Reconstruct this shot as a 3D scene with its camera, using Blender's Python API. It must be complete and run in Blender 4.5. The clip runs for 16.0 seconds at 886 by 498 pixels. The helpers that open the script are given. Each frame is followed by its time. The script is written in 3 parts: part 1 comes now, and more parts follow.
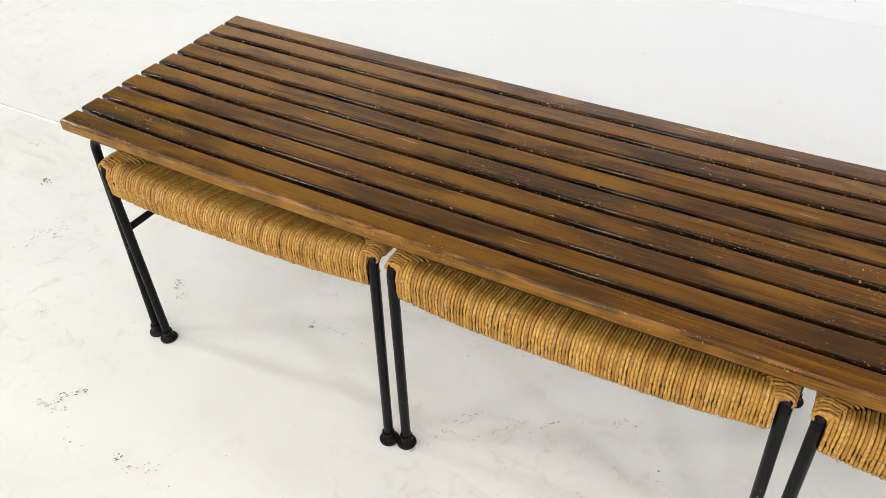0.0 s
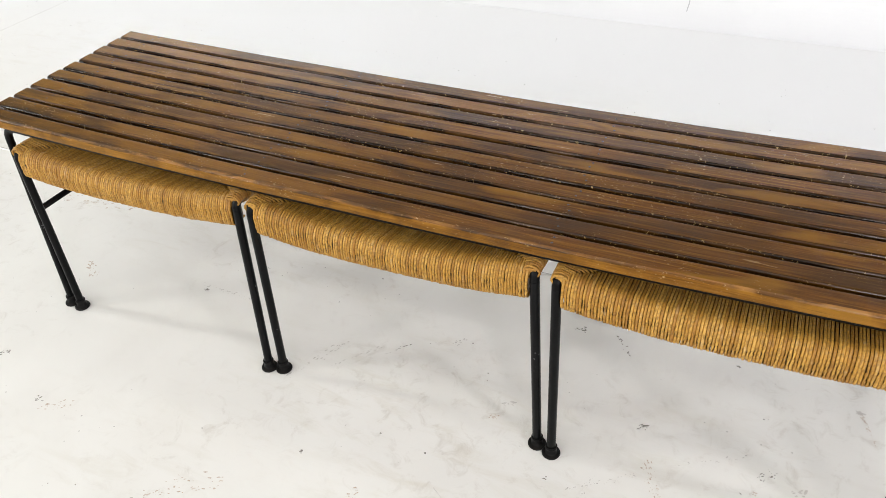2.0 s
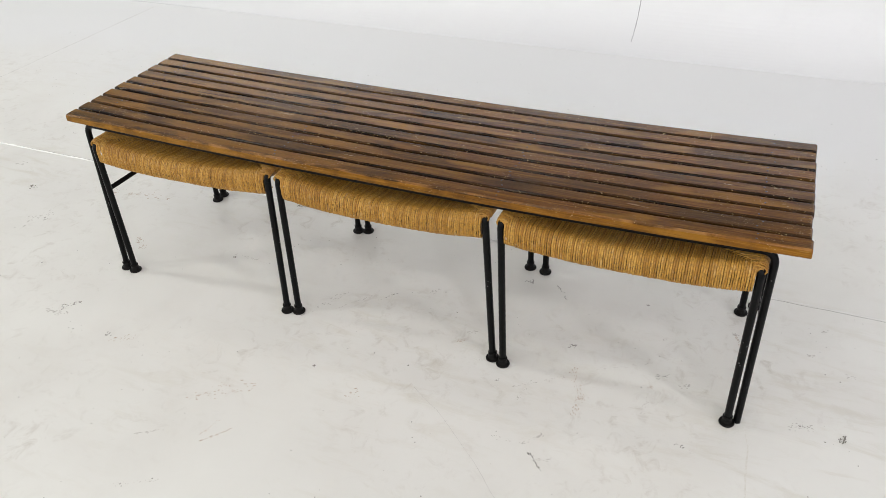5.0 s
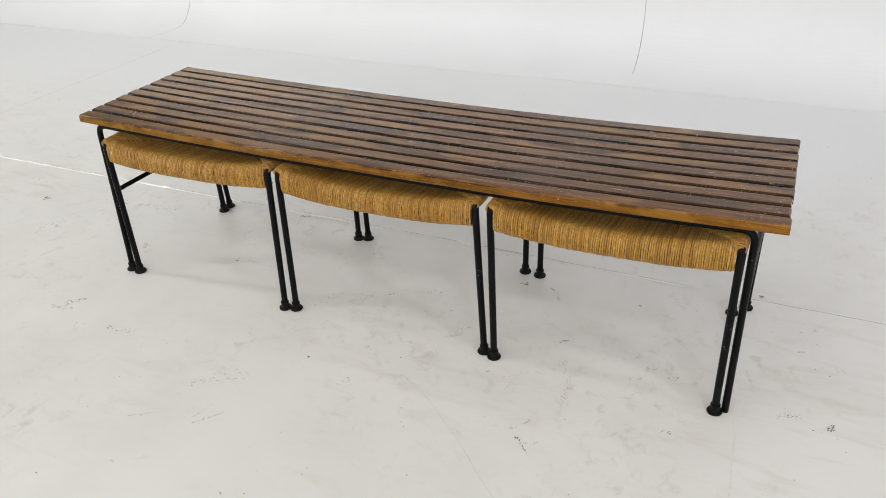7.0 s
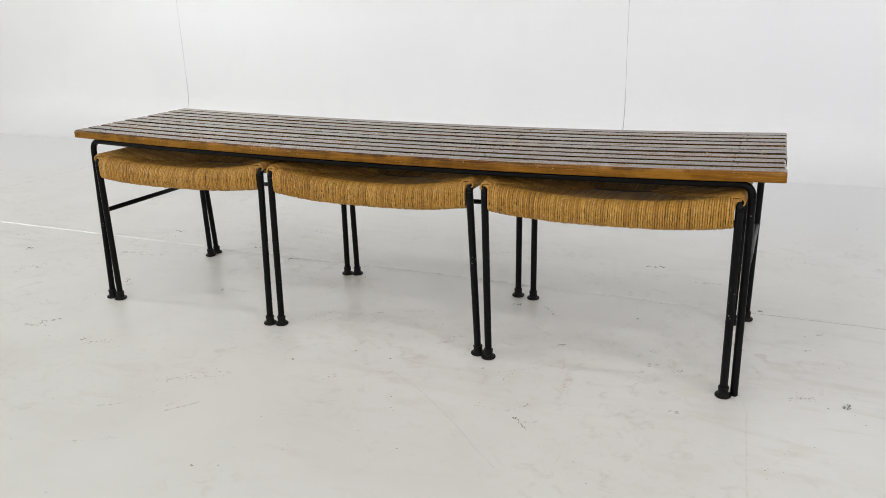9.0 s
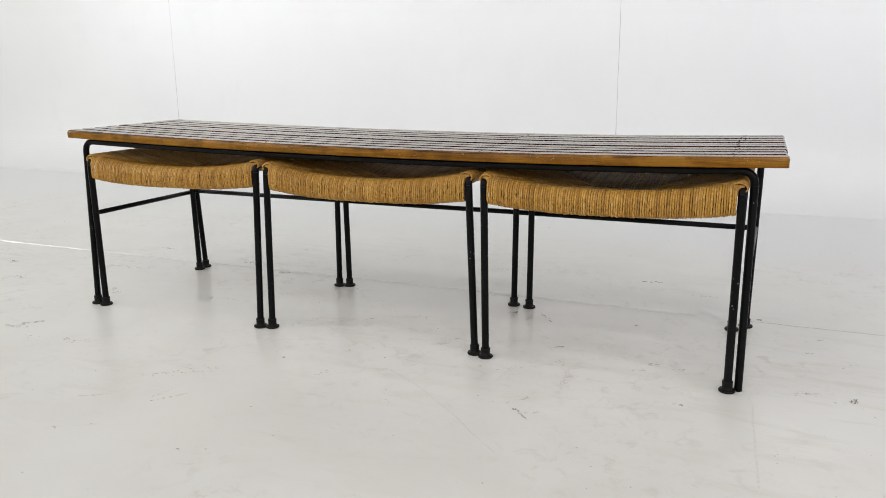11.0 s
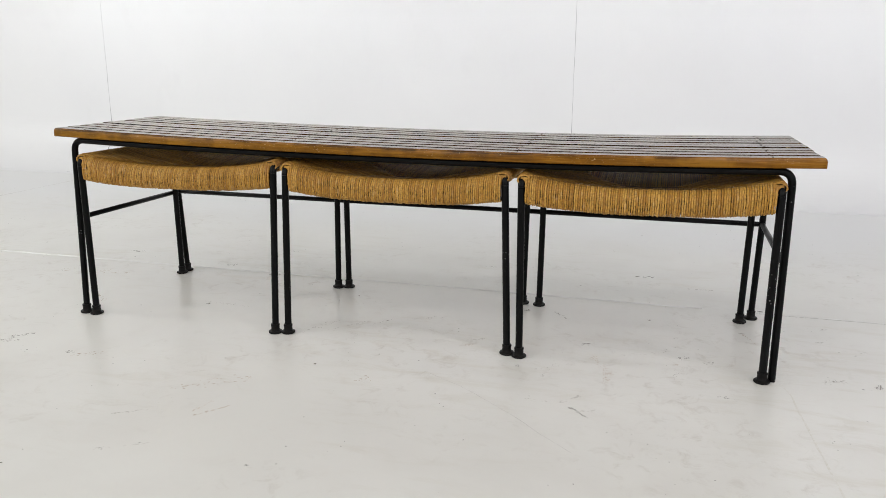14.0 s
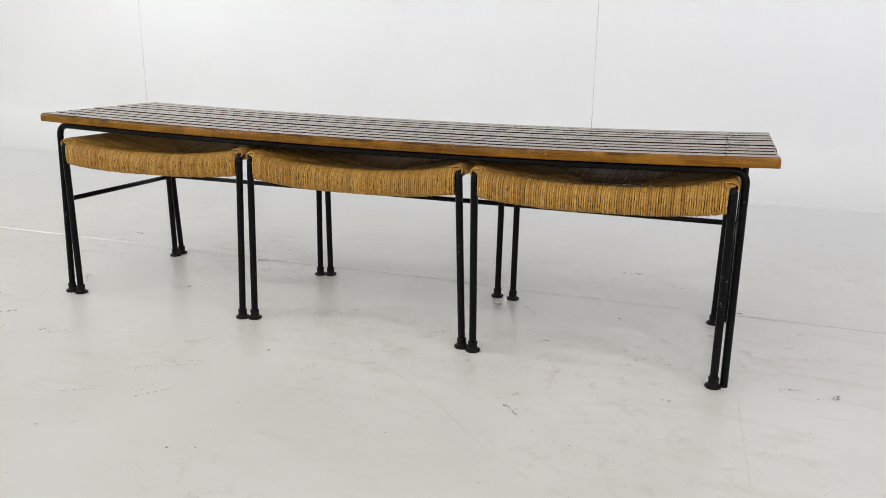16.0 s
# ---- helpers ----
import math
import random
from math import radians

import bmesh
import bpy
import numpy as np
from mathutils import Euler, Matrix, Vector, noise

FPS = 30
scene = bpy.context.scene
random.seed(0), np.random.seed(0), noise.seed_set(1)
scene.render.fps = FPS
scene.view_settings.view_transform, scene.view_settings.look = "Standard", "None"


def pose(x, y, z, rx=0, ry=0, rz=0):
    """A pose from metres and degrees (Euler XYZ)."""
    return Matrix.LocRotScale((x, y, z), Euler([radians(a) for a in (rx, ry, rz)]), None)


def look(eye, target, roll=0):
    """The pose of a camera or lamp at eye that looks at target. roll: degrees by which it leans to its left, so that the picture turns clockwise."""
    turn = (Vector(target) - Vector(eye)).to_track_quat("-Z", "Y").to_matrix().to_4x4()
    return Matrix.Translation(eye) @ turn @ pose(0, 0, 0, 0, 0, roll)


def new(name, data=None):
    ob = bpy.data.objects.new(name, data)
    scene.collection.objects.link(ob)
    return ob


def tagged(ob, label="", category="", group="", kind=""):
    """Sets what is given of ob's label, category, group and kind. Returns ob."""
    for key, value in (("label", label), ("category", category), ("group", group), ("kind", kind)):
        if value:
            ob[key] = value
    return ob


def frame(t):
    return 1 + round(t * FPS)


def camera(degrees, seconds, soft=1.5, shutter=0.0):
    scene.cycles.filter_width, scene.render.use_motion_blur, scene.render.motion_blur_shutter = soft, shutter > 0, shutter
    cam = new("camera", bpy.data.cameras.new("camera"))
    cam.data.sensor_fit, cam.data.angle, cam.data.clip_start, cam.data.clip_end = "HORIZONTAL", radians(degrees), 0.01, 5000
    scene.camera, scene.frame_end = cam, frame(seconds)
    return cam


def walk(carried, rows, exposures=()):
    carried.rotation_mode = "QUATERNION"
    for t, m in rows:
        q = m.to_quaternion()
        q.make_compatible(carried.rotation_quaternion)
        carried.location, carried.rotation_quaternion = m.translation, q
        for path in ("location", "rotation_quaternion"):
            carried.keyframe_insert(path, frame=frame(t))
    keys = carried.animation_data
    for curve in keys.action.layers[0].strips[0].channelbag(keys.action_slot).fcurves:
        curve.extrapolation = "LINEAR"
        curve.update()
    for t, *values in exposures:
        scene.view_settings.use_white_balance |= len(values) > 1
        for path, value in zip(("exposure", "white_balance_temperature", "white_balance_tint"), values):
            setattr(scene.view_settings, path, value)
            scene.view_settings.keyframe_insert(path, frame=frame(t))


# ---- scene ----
cam = camera(58.5, 16.0, 0.5)
PATH = [
    (0, (0.202, -0.763, 0.974), (-0.599, 0.536, -0.319), -3.3),
    (0.5, (0.263, -0.8, 0.986), (-0.522, 0.526, -0.289), -3.3),
    (1, (0.332, -0.841, 0.998), (-0.438, 0.514, -0.255), -3.3),
    (1.5, (0.406, -0.896, 1.003), (-0.341, 0.492, -0.227), -3.5),
    (2, (0.483, -0.956, 1.012), (-0.231, 0.463, -0.203), -3.6),
    (2.5, (0.538, -1.017, 1.031), (-0.132, 0.44, -0.165), -3.4),
    (3, (0.57, -1.12, 1.075), (-0.065, 0.351, -0.121), -3.4),
    (3.5, (0.6, -1.244, 1.111), (-0.033, 0.246, -0.063), -3.2),
    (4, (0.626, -1.301, 1.146), (-0.029, 0.191, -0.013), -3.1),
    (6.5, (0.755, -1.364, 1.108), (0.0, 0.138, 0.025), -3.1),
    (7, (0.767, -1.41, 1.043), (-0.004, 0.132, 0.029), -3.0),
    (7.5, (0.765, -1.463, 0.941), (-0.015, 0.136, 0.026), -2.6),
    (8, (0.779, -1.489, 0.837), (-0.01, 0.163, 0.031), -2.3),
    (8.5, (0.786, -1.51, 0.761), (-0.006, 0.186, 0.056), -2.1),
    (9, (0.787, -1.535, 0.7), (-0.005, 0.194, 0.081), -1.8),
    (11.5, (0.746, -1.573, 0.561), (0.0, 0.224, 0.098), -0.5),
    (12, (0.673, -1.599, 0.571), (-0.025, 0.214, 0.099), -0.5),
    (12.5, (0.604, -1.61, 0.58), (-0.035, 0.223, 0.099), -0.4),
    (13, (0.553, -1.618, 0.583), (-0.031, 0.231, 0.095), -0.2),
    (13.5, (0.523, -1.629, 0.583), (-0.022, 0.232, 0.095), -0.1),
    (14, (0.517, -1.632, 0.58), (-0.012, 0.235, 0.096), 0.2),
    (14.5, (0.533, -1.63, 0.582), (-0.006, 0.234, 0.101), 0.5),
    (15, (0.581, -1.618, 0.586), (0.006, 0.235, 0.104), 0.6),
    (15.5, (0.647, -1.596, 0.585), (0.021, 0.238, 0.09), 0.8),
    (16, (0.715, -1.56, 0.591), (0.035, 0.248, 0.073), 0.6),
]
EXPOSURES = [(0.0, 0.22), (2.0, 0.19), (3.0, 0.09), (4.0, -0.07), (5.0, -0.14), (7.0, -0.24), (9.0, -0.34), (12.0, -0.32), (16.0, -0.35)]
walk(cam, [(t, look(eye, target, roll)) for t, eye, target, roll in PATH], EXPOSURES)

# ---- light ----
WALL_Y, COVE = 1.785, 0.24
def area_lamp(name, x, y, z, tx, ty, tz, sx, sy, power, colour, spread=180):
    data = bpy.data.lights.new(name, "AREA")
    data.shape, data.size, data.size_y = "RECTANGLE", sx, sy
    data.energy, data.color, data.spread = power, colour, radians(spread)
    ob = new(name, data)
    ob.matrix_world = look((x, y, z), (tx, ty, tz))
    return ob


world = bpy.data.worlds.new("studio_air")
scene.world = world
world.use_nodes = True
world.node_tree.nodes["Background"].inputs[0].default_value = (0.9, 0.95, 1.0, 1)
world.node_tree.nodes["Background"].inputs[1].default_value = 0.05

CEIL = 3.4
for lx in (-3.2, -1.6, 0.0, 1.6):
    for ly in (-2.6, -1.1, 0.8):
        area_lamp("ceiling_lamp", lx, ly, CEIL - 0.14, lx, ly, 0, 1.3, 0.30, 3.6 if ly > 0 else 4.6, (1.0, 0.985, 0.93))
# wall washers, aimed at the back wall above the cove
for lx in (-2.0, -0.5, 1.0, 2.5):
    area_lamp("wall_washer", lx, 0.25, CEIL - 0.2, lx, WALL_Y, 1.75, 1.4, 0.35, 8.2, (0.90, 0.96, 1.0), 44)
area_lamp("softbox_lamp", 0.4, -2.7, 3.1, 0.3, -0.35, 0.2, 6.0, 0.9, 22, (1.0, 0.992, 0.95))
# upright strip lamps in a wide arc before the bench
for lx, ly, power, colour in (
        (-4.8, -0.7, 58, (1.0, 0.998, 0.965)), (-4.3, -2.4, 46, (1.0, 0.998, 0.965)), (-3.0, -3.8, 32, (1.0, 0.998, 0.965)),
        (-1.0, -4.4, 26, (1.0, 0.995, 0.96)), (1.2, -4.4, 26, (1.0, 0.99, 0.97)),
        (2.8, -3.5, 33, (0.99, 0.96, 1.0)), (3.8, -1.9, 36, (0.98, 0.948, 1.0)), (3.9, -0.4, 22, (0.98, 0.948, 1.0))):
    area_lamp("strip_lamp", lx, ly, 2.05, 0.0, -0.2, 0.2, 0.24, 1.8, power, colour)


# ---- materials ----
def material(name):
    m = bpy.data.materials.new(name)
    m.use_nodes = True
    return m, m.node_tree.nodes, m.node_tree.links, m.node_tree.nodes["Principled BSDF"]


class Nodes:
    """Shortcuts for building a node tree."""

    def __init__(self, name):
        self.m, self.n, self.l, self.b = material(name)
        self.tc = self.n.new("ShaderNodeTexCoord")
        self.curve = "LINEAR"

    def put(self, socket, value):
        if isinstance(value, bpy.types.NodeSocket):
            self.l.new(value, socket)
        else:
            socket.default_value = value

    def set(self, **kw):
        for key, value in kw.items():
            self.put(self.b.inputs[key.replace("_", " ")], value)

    def coords(self, scale=(1, 1, 1), offset=None, rot=(0, 0, 0)):
        mp = self.n.new("ShaderNodeMapping")
        self.l.new(self.tc.outputs["Object"], mp.inputs["Vector"])
        mp.inputs["Scale"].default_value = scale
        mp.inputs["Rotation"].default_value = rot
        if offset is not None:
            self.put(mp.inputs["Location"], offset)
        return mp.outputs["Vector"]

    def noise(self, vec, scale, detail=4, rough=0.55, distort=0.0):
        nz = self.n.new("ShaderNodeTexNoise")
        self.l.new(vec, nz.inputs["Vector"])
        nz.inputs["Scale"].default_value = scale
        nz.inputs["Detail"].default_value = detail
        nz.inputs["Roughness"].default_value = rough
        nz.inputs["Distortion"].default_value = distort
        return nz.outputs["Fac"]

    def voronoi(self, vec, scale, feature="F1", out="Distance", rnd=1.0):
        vo = self.n.new("ShaderNodeTexVoronoi")
        vo.feature = feature
        self.l.new(vec, vo.inputs["Vector"])
        vo.inputs["Scale"].default_value = scale
        vo.inputs["Randomness"].default_value = rnd
        return vo.outputs[out]

    def ramp(self, fac, *stops):
        r = self.n.new("ShaderNodeValToRGB")
        self.put(r.inputs["Fac"], fac)
        r.color_ramp.interpolation = self.curve
        el = r.color_ramp.elements
        while len(el) < len(stops):
            el.new(0.5)
        for e, (p, c) in zip(el, stops):
            e.position = p
            e.color = (c, c, c, 1) if isinstance(c, (int, float)) else (*c, 1)
        return r.outputs["Color"]

    def mix(self, fac, a, b, mode="MIX"):
        mx = self.n.new("ShaderNodeMix")
        mx.data_type, mx.blend_type = "RGBA", mode
        self.put(mx.inputs[0], fac)
        for s, v in ((mx.inputs[6], a), (mx.inputs[7], b)):
            self.put(s, (*v, 1) if isinstance(v, tuple) and len(v) == 3 else v)
        return mx.outputs[2]

    def math(self, op, a, b=0.0, clamp=False):
        mt = self.n.new("ShaderNodeMath")
        mt.operation, mt.use_clamp = op, clamp
        self.put(mt.inputs[0], a)
        self.put(mt.inputs[1], b)
        return mt.outputs[0]

    def bump(self, height, strength=0.3, distance=0.002, normal=None):
        bp = self.n.new("ShaderNodeBump")
        self.put(bp.inputs["Height"], height)
        bp.inputs["Strength"].default_value = strength
        bp.inputs["Distance"].default_value = distance
        if normal is not None:
            self.l.new(normal, bp.inputs["Normal"])
        return bp.outputs["Normal"]

    def object_random(self):
        return self.n.new("ShaderNodeObjectInfo").outputs["Random"]

    def island_random(self):
        return self.n.new("ShaderNodeNewGeometry").outputs["Random Per Island"]

    def vec(self, x, y, z):
        c = self.n.new("ShaderNodeCombineXYZ")
        for s, v in zip(c.inputs, (x, y, z)):
            self.put(s, v)
        return c.outputs[0]


def varnished_wood(name, tones, dark, rough, wear, mottle=2.0, coat=1.0, gloss=0.15, ior=1.29, grime=0.62, cloudy=0.50):
    """Stained wood with long grain along x, cloudy dark stain, flecks and scratches."""
    k = Nodes(name)
    rnd = k.object_random()
    off = k.vec(k.math("MULTIPLY", rnd, 37.0), k.math("MULTIPLY", rnd, 91.0), k.math("MULTIPLY", rnd, 13.0))
    flat = k.coords((1, 1, 1), off)
    grain = k.noise(k.coords((1.2, 55, 55), off), 5.0, 6, 0.62, 0.6)
    fine = k.noise(k.coords((6, 420, 420), off), 3.0, 3, 0.6)
    cloud = k.noise(k.coords((mottle, 9, 9), off), 2.2, 4, 0.55, 0.5)
    patch = k.noise(k.coords((mottle * 0.7, 5, 5), off), 3.4, 3, 0.5, 0.4)
    base = k.ramp(grain, (0.28, tones[0]), (0.52, tones[1]), (0.75, tones[2]))
    tint = k.ramp(rnd, (0.0, 0.78), (0.5, 1.0), (1.0, 1.18))
    base = k.mix(1.0, base, tint, "MULTIPLY")
    # the stain is a lighter amber towards the bench's first third
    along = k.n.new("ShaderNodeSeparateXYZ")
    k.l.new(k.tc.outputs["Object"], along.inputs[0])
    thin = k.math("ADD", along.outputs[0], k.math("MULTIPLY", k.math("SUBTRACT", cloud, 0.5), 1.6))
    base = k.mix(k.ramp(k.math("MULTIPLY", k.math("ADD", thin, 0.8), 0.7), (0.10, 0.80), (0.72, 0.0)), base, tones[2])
    base = k.mix(k.ramp(fine, (0.36, 0.28), (0.54, 0.0)), base, dark)
    base = k.mix(k.ramp(cloud, (0.47, 0.0), (0.62, cloudy)), base, dark)
    base = k.mix(k.ramp(patch, (0.55, 0.0), (0.66, 0.65)), base, tones[2])
    # grime lines along the grain
    seam = k.noise(k.coords((2.5, 210, 210), off), 1.0, 3, 0.6, 0.2)
    base = k.mix(k.math("MULTIPLY", k.ramp(seam, (0.60, 0.0), (0.68, 0.75)), k.ramp(k.noise(k.coords((3, 20, 20), off), 2.0, 2), (0.45, 0.0), (0.6, 1.0))), base, dark)
    # blotchy grime caught along the front arris
    band = k.ramp(k.math("MULTIPLY", k.math("ADD", along.outputs[1], 0.0165), 30.0), (0.0, 1.0), (0.13, 0.9), (0.27, 0.0))
    base = k.mix(k.math("MULTIPLY", band, k.ramp(k.noise(k.coords((7, 60, 60), off), 1.6, 4, 0.65, 0.6), (0.44, 0.0), (0.58, grime))), base, tuple(c * 0.7 for c in dark))
    # chips and scratches through the varnish, most of them along the front arris
    rim = k.ramp(k.math("MULTIPLY", k.math("ADD", along.outputs[1], 0.0165), 30.0), (0.0, 1.0), (0.16, 1.0), (0.30, 0.0))
    fleck = k.noise(k.coords((0.8, 1.3, 1.3), off), 340.0, 2, 0.5, 1.0)
    chance = k.noise(flat, 7.0, 3, 0.6)
    chance = k.math("ADD", chance, k.math("MULTIPLY", rim, 0.09))
    chip = k.math("MULTIPLY", k.ramp(fleck, (0.675, 0.0), (0.70, 1.0)), k.ramp(chance, (0.50, 0.0), (0.60, 1.0)))
    line = k.noise(k.coords((9, 170, 170), off, (0, 0, 0.5)), 1.0, 2, 0.5, 0.3)
    lines = k.math("MULTIPLY", k.ramp(line, (0.73, 0.0), (0.745, 1.0)), k.ramp(k.noise(flat, 6.0, 2, 0.5), (0.52, 0.0), (0.60, 1.0)))
    cross = k.noise(k.coords((150, 14, 14), off, (0, 0, 0.7)), 1.0, 2, 0.5, 0.4)
    lines = k.math("MAXIMUM", lines, k.math("MULTIPLY", k.ramp(cross, (0.77, 0.0), (0.785, 0.8)), k.ramp(chance, (0.56, 0.0), (0.62, 1.0))))
    worn = k.math("MULTIPLY", k.math("MAXIMUM", chip, lines), wear, True)
    base = k.mix(worn, base, (0.44, 0.30, 0.12))
    k.set(Base_Color=base, Roughness=k.ramp(k.noise(flat, 30.0, 4, 0.6), (0.3, rough - 0.07), (0.7, rough + 0.1)),
          Coat_Weight=coat, Coat_Roughness=gloss, Coat_IOR=ior, IOR=1.06)
    height = k.math("ADD", k.math("MULTIPLY", grain, 0.6), k.math("MULTIPLY", k.noise(flat, 14.0, 3, 0.5), 0.8))
    height = k.math("SUBTRACT", height, k.math("MULTIPLY", worn, 0.5))
    k.set(Normal=k.bump(height, 0.25, 0.0016), Coat_Normal=k.bump(k.noise(flat, 9.0, 2, 0.5), 0.05, 0.0012))
    return k.m


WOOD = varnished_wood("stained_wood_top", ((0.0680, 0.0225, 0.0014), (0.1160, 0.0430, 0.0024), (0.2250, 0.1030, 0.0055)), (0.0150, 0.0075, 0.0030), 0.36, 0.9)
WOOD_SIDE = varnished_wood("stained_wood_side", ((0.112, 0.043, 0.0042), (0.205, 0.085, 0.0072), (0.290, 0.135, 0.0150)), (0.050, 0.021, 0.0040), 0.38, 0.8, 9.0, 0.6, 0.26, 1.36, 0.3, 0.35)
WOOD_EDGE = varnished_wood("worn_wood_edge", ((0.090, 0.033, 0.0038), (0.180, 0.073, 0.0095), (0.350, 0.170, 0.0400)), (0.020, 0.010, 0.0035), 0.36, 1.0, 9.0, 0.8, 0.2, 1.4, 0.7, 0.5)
# inner slat flanks: grime, with the shade of the gaps put into the colour
WOOD_GRIME_SHADE = varnished_wood("grimy_shaded_wood_flank", ((0.022, 0.0085, 0.0010), (0.044, 0.0170, 0.0015), (0.066, 0.0270, 0.0022)), (0.006, 0.0034, 0.0018), 0.34, 1.0, 4.0, 1.0, 0.12, 1.34, 0.9)


def black_steel():
    k = Nodes("black_painted_steel")
    v = k.coords()
    chip = k.math("MULTIPLY", k.ramp(k.voronoi(v, 130.0), (0.0, 1.0), (0.16, 1.0), (0.22, 0.0)), k.ramp(k.noise(v, 14.0, 2), (0.64, 0.0), (0.69, 1.0)))
    rub = k.ramp(k.noise(k.coords((1, 1, 0.35)), 24.0, 4, 0.6), (0.50, 0.0), (0.78, 0.45))
    col = k.mix(rub, (0.002, 0.0021, 0.0024), (0.010, 0.0105, 0.012))
    col = k.mix(chip, col, (0.12, 0.12, 0.12))
    k.set(Base_Color=col, Roughness=k.ramp(k.noise(v, 60.0, 3), (0.3, 0.285), (0.7, 0.38)), IOR=1.22)
    k.set(Normal=k.bump(k.noise(v, 160.0, 3), 0.18, 0.001))
    return k.m


def rubber():
    k = Nodes("black_rubber")
    v = k.coords()
    k.set(Base_Color=k.mix(k.ramp(k.noise(v, 45.0), (0.45, 0.0), (0.7, 0.6)), (0.004, 0.0038, 0.0038), (0.016, 0.014, 0.012)), Roughness=0.48, IOR=1.25)
    k.set(Normal=k.bump(k.noise(v, 220.0), 0.2, 0.001))
    return k.m


def rush(name, tones):
    k = Nodes(name)
    isl = k.island_random()
    v = k.coords((1, 1, 1), k.vec(k.math("MULTIPLY", isl, 9.0), k.math("MULTIPLY", isl, 5.0), 0.0))
    stain = k.noise(k.coords(), 16.0, 3, 0.5)
    col = k.ramp(isl, (0.0, tones[0]), (0.45, tones[1]), (1.0, tones[2]))
    fib = k.noise(v, 260.0, 3, 0.6)
    col = k.mix(k.ramp(fib, (0.38, 0.6), (0.56, 0.0)), col, (0.16, 0.075, 0.014))
    col = k.mix(k.ramp(stain, (0.60, 0.0), (0.72, 0.5)), col, (0.27, 0.115, 0.022))
    col = k.mix(k.ramp(k.noise(v, 55.0, 2), (0.60, 0.0), (0.72, 0.35)), col, (0.66, 0.46, 0.22))
    k.set(Base_Color=col, Roughness=0.52, IOR=1.45)
    k.set(Normal=k.bump(k.math("ADD", fib, k.noise(v, 90.0)), 0.8, 0.0014))
    return k.m


BLACK = black_steel()
RUBBER = rubber()
RUSH = rush("twisted_rush", ((0.35, 0.160, 0.020), (0.48, 0.246, 0.036), (0.60, 0.340, 0.070)))
# darker copy of the rush, painting the shade seen between the cords
RUSH_SHADE_CORE = rush("shaded_rush_padding", ((0.07, 0.032, 0.005), (0.08, 0.036, 0.006), (0.09, 0.042, 0.007)))


def floor_paint():
    k = Nodes("worn_white_floor_paint")
    k.curve = "EASE"
    v = k.coords()
    place = k.n.new("ShaderNodeSeparateXYZ")
    k.l.new(v, place.inputs[0])
    trodden = k.ramp(k.math("MULTIPLY", k.math("ADD", k.math("SUBTRACT", 1.5, place.outputs[1]), k.math("MULTIPLY", k.noise(v, 1.5, 2, 0.5), 0.5)), 0.5), (0.30, 0.05), (0.62, 1.0))
    big = k.noise(v, 0.9, 3, 0.5, 0.3)
    mid = k.noise(v, 4.0, 5, 0.55, 0.3)
    col = k.mix(k.ramp(big, (0.30, 0.0), (0.72, 1.0)), (0.79, 0.786, 0.750), (0.765, 0.758, 0.730))
    col = k.mix(trodden, (0.79, 0.795, 0.80), col)
    col = k.mix(k.math("MULTIPLY", k.ramp(mid, (0.32, 0.0), (0.82, 0.30)), trodden), col, (0.62, 0.595, 0.555))
    grime = k.math("MULTIPLY", k.ramp(k.noise(v, 26.0, 6, 0.7, 0.8), (0.50, 0.0), (0.78, 1.0)), k.ramp(k.noise(v, 2.3, 3, 0.5), (0.38, 0.0), (0.66, 0.60)))
    col = k.mix(k.math("MULTIPLY", grime, trodden), col, (0.46, 0.42, 0.36))
    smear = k.math("MULTIPLY", k.ramp(k.noise(k.coords((2.2, 9, 1), None, (0, 0, 0.25)), 3.0, 6, 0.68, 0.5), (0.48, 0.0), (0.70, 0.40)), k.ramp(k.noise(v, 1.7, 3, 0.5), (0.40, 0.0), (0.68, 1.0)))
    col = k.mix(k.math("MULTIPLY", smear, trodden), col, (0.60, 0.565, 0.48))
    speck = k.math("MULTIPLY", k.ramp(k.voronoi(v, 60.0), (0.0, 1.0), (0.06, 1.0), (0.09, 0.0)), k.ramp(k.noise(v, 6.0, 2), (0.60, 0.0), (0.64, 0.8)))
    col = k.mix(speck, col, (0.16, 0.14, 0.12))
    k.set(Base_Color=col, Roughness=k.math("SUBTRACT", k.math("ADD", 0.565, k.math("MULTIPLY", k.noise(v, 3.0, 3, 0.5), 0.08)), k.math("MULTIPLY", trodden, 0.30)), IOR=1.46)
    k.set(Normal=k.bump(k.noise(v, 130.0, 3, 0.6), 0.10, 0.0010))
    return k.m


def wall_paint(name, a, b, rough):
    k = Nodes(name)
    v = k.coords()
    col = k.mix(k.ramp(k.noise(v, 1.1, 4, 0.5, 0.3), (0.35, 0.0), (0.7, 1.0)), a, b)
    col = k.mix(k.ramp(k.noise(k.coords((1, 1, 0.5)), 6.0, 5, 0.65), (0.58, 0.0), (0.8, 0.25)), col, tuple(c * 0.9 for c in b))
    k.set(Base_Color=col, Roughness=rough)
    k.set(Normal=k.bump(k.noise(v, 60.0, 4), 0.08, 0.0015))
    return k.m


def plain(name, a, b, scale, rough, metal=0.0):
    k = Nodes(name)
    k.set(Base_Color=k.mix(k.ramp(k.noise(k.coords(), scale, 4), (0.35, 0.0), (0.65, 1.0)), a, b), Roughness=rough, Metallic=metal)
    return k.m


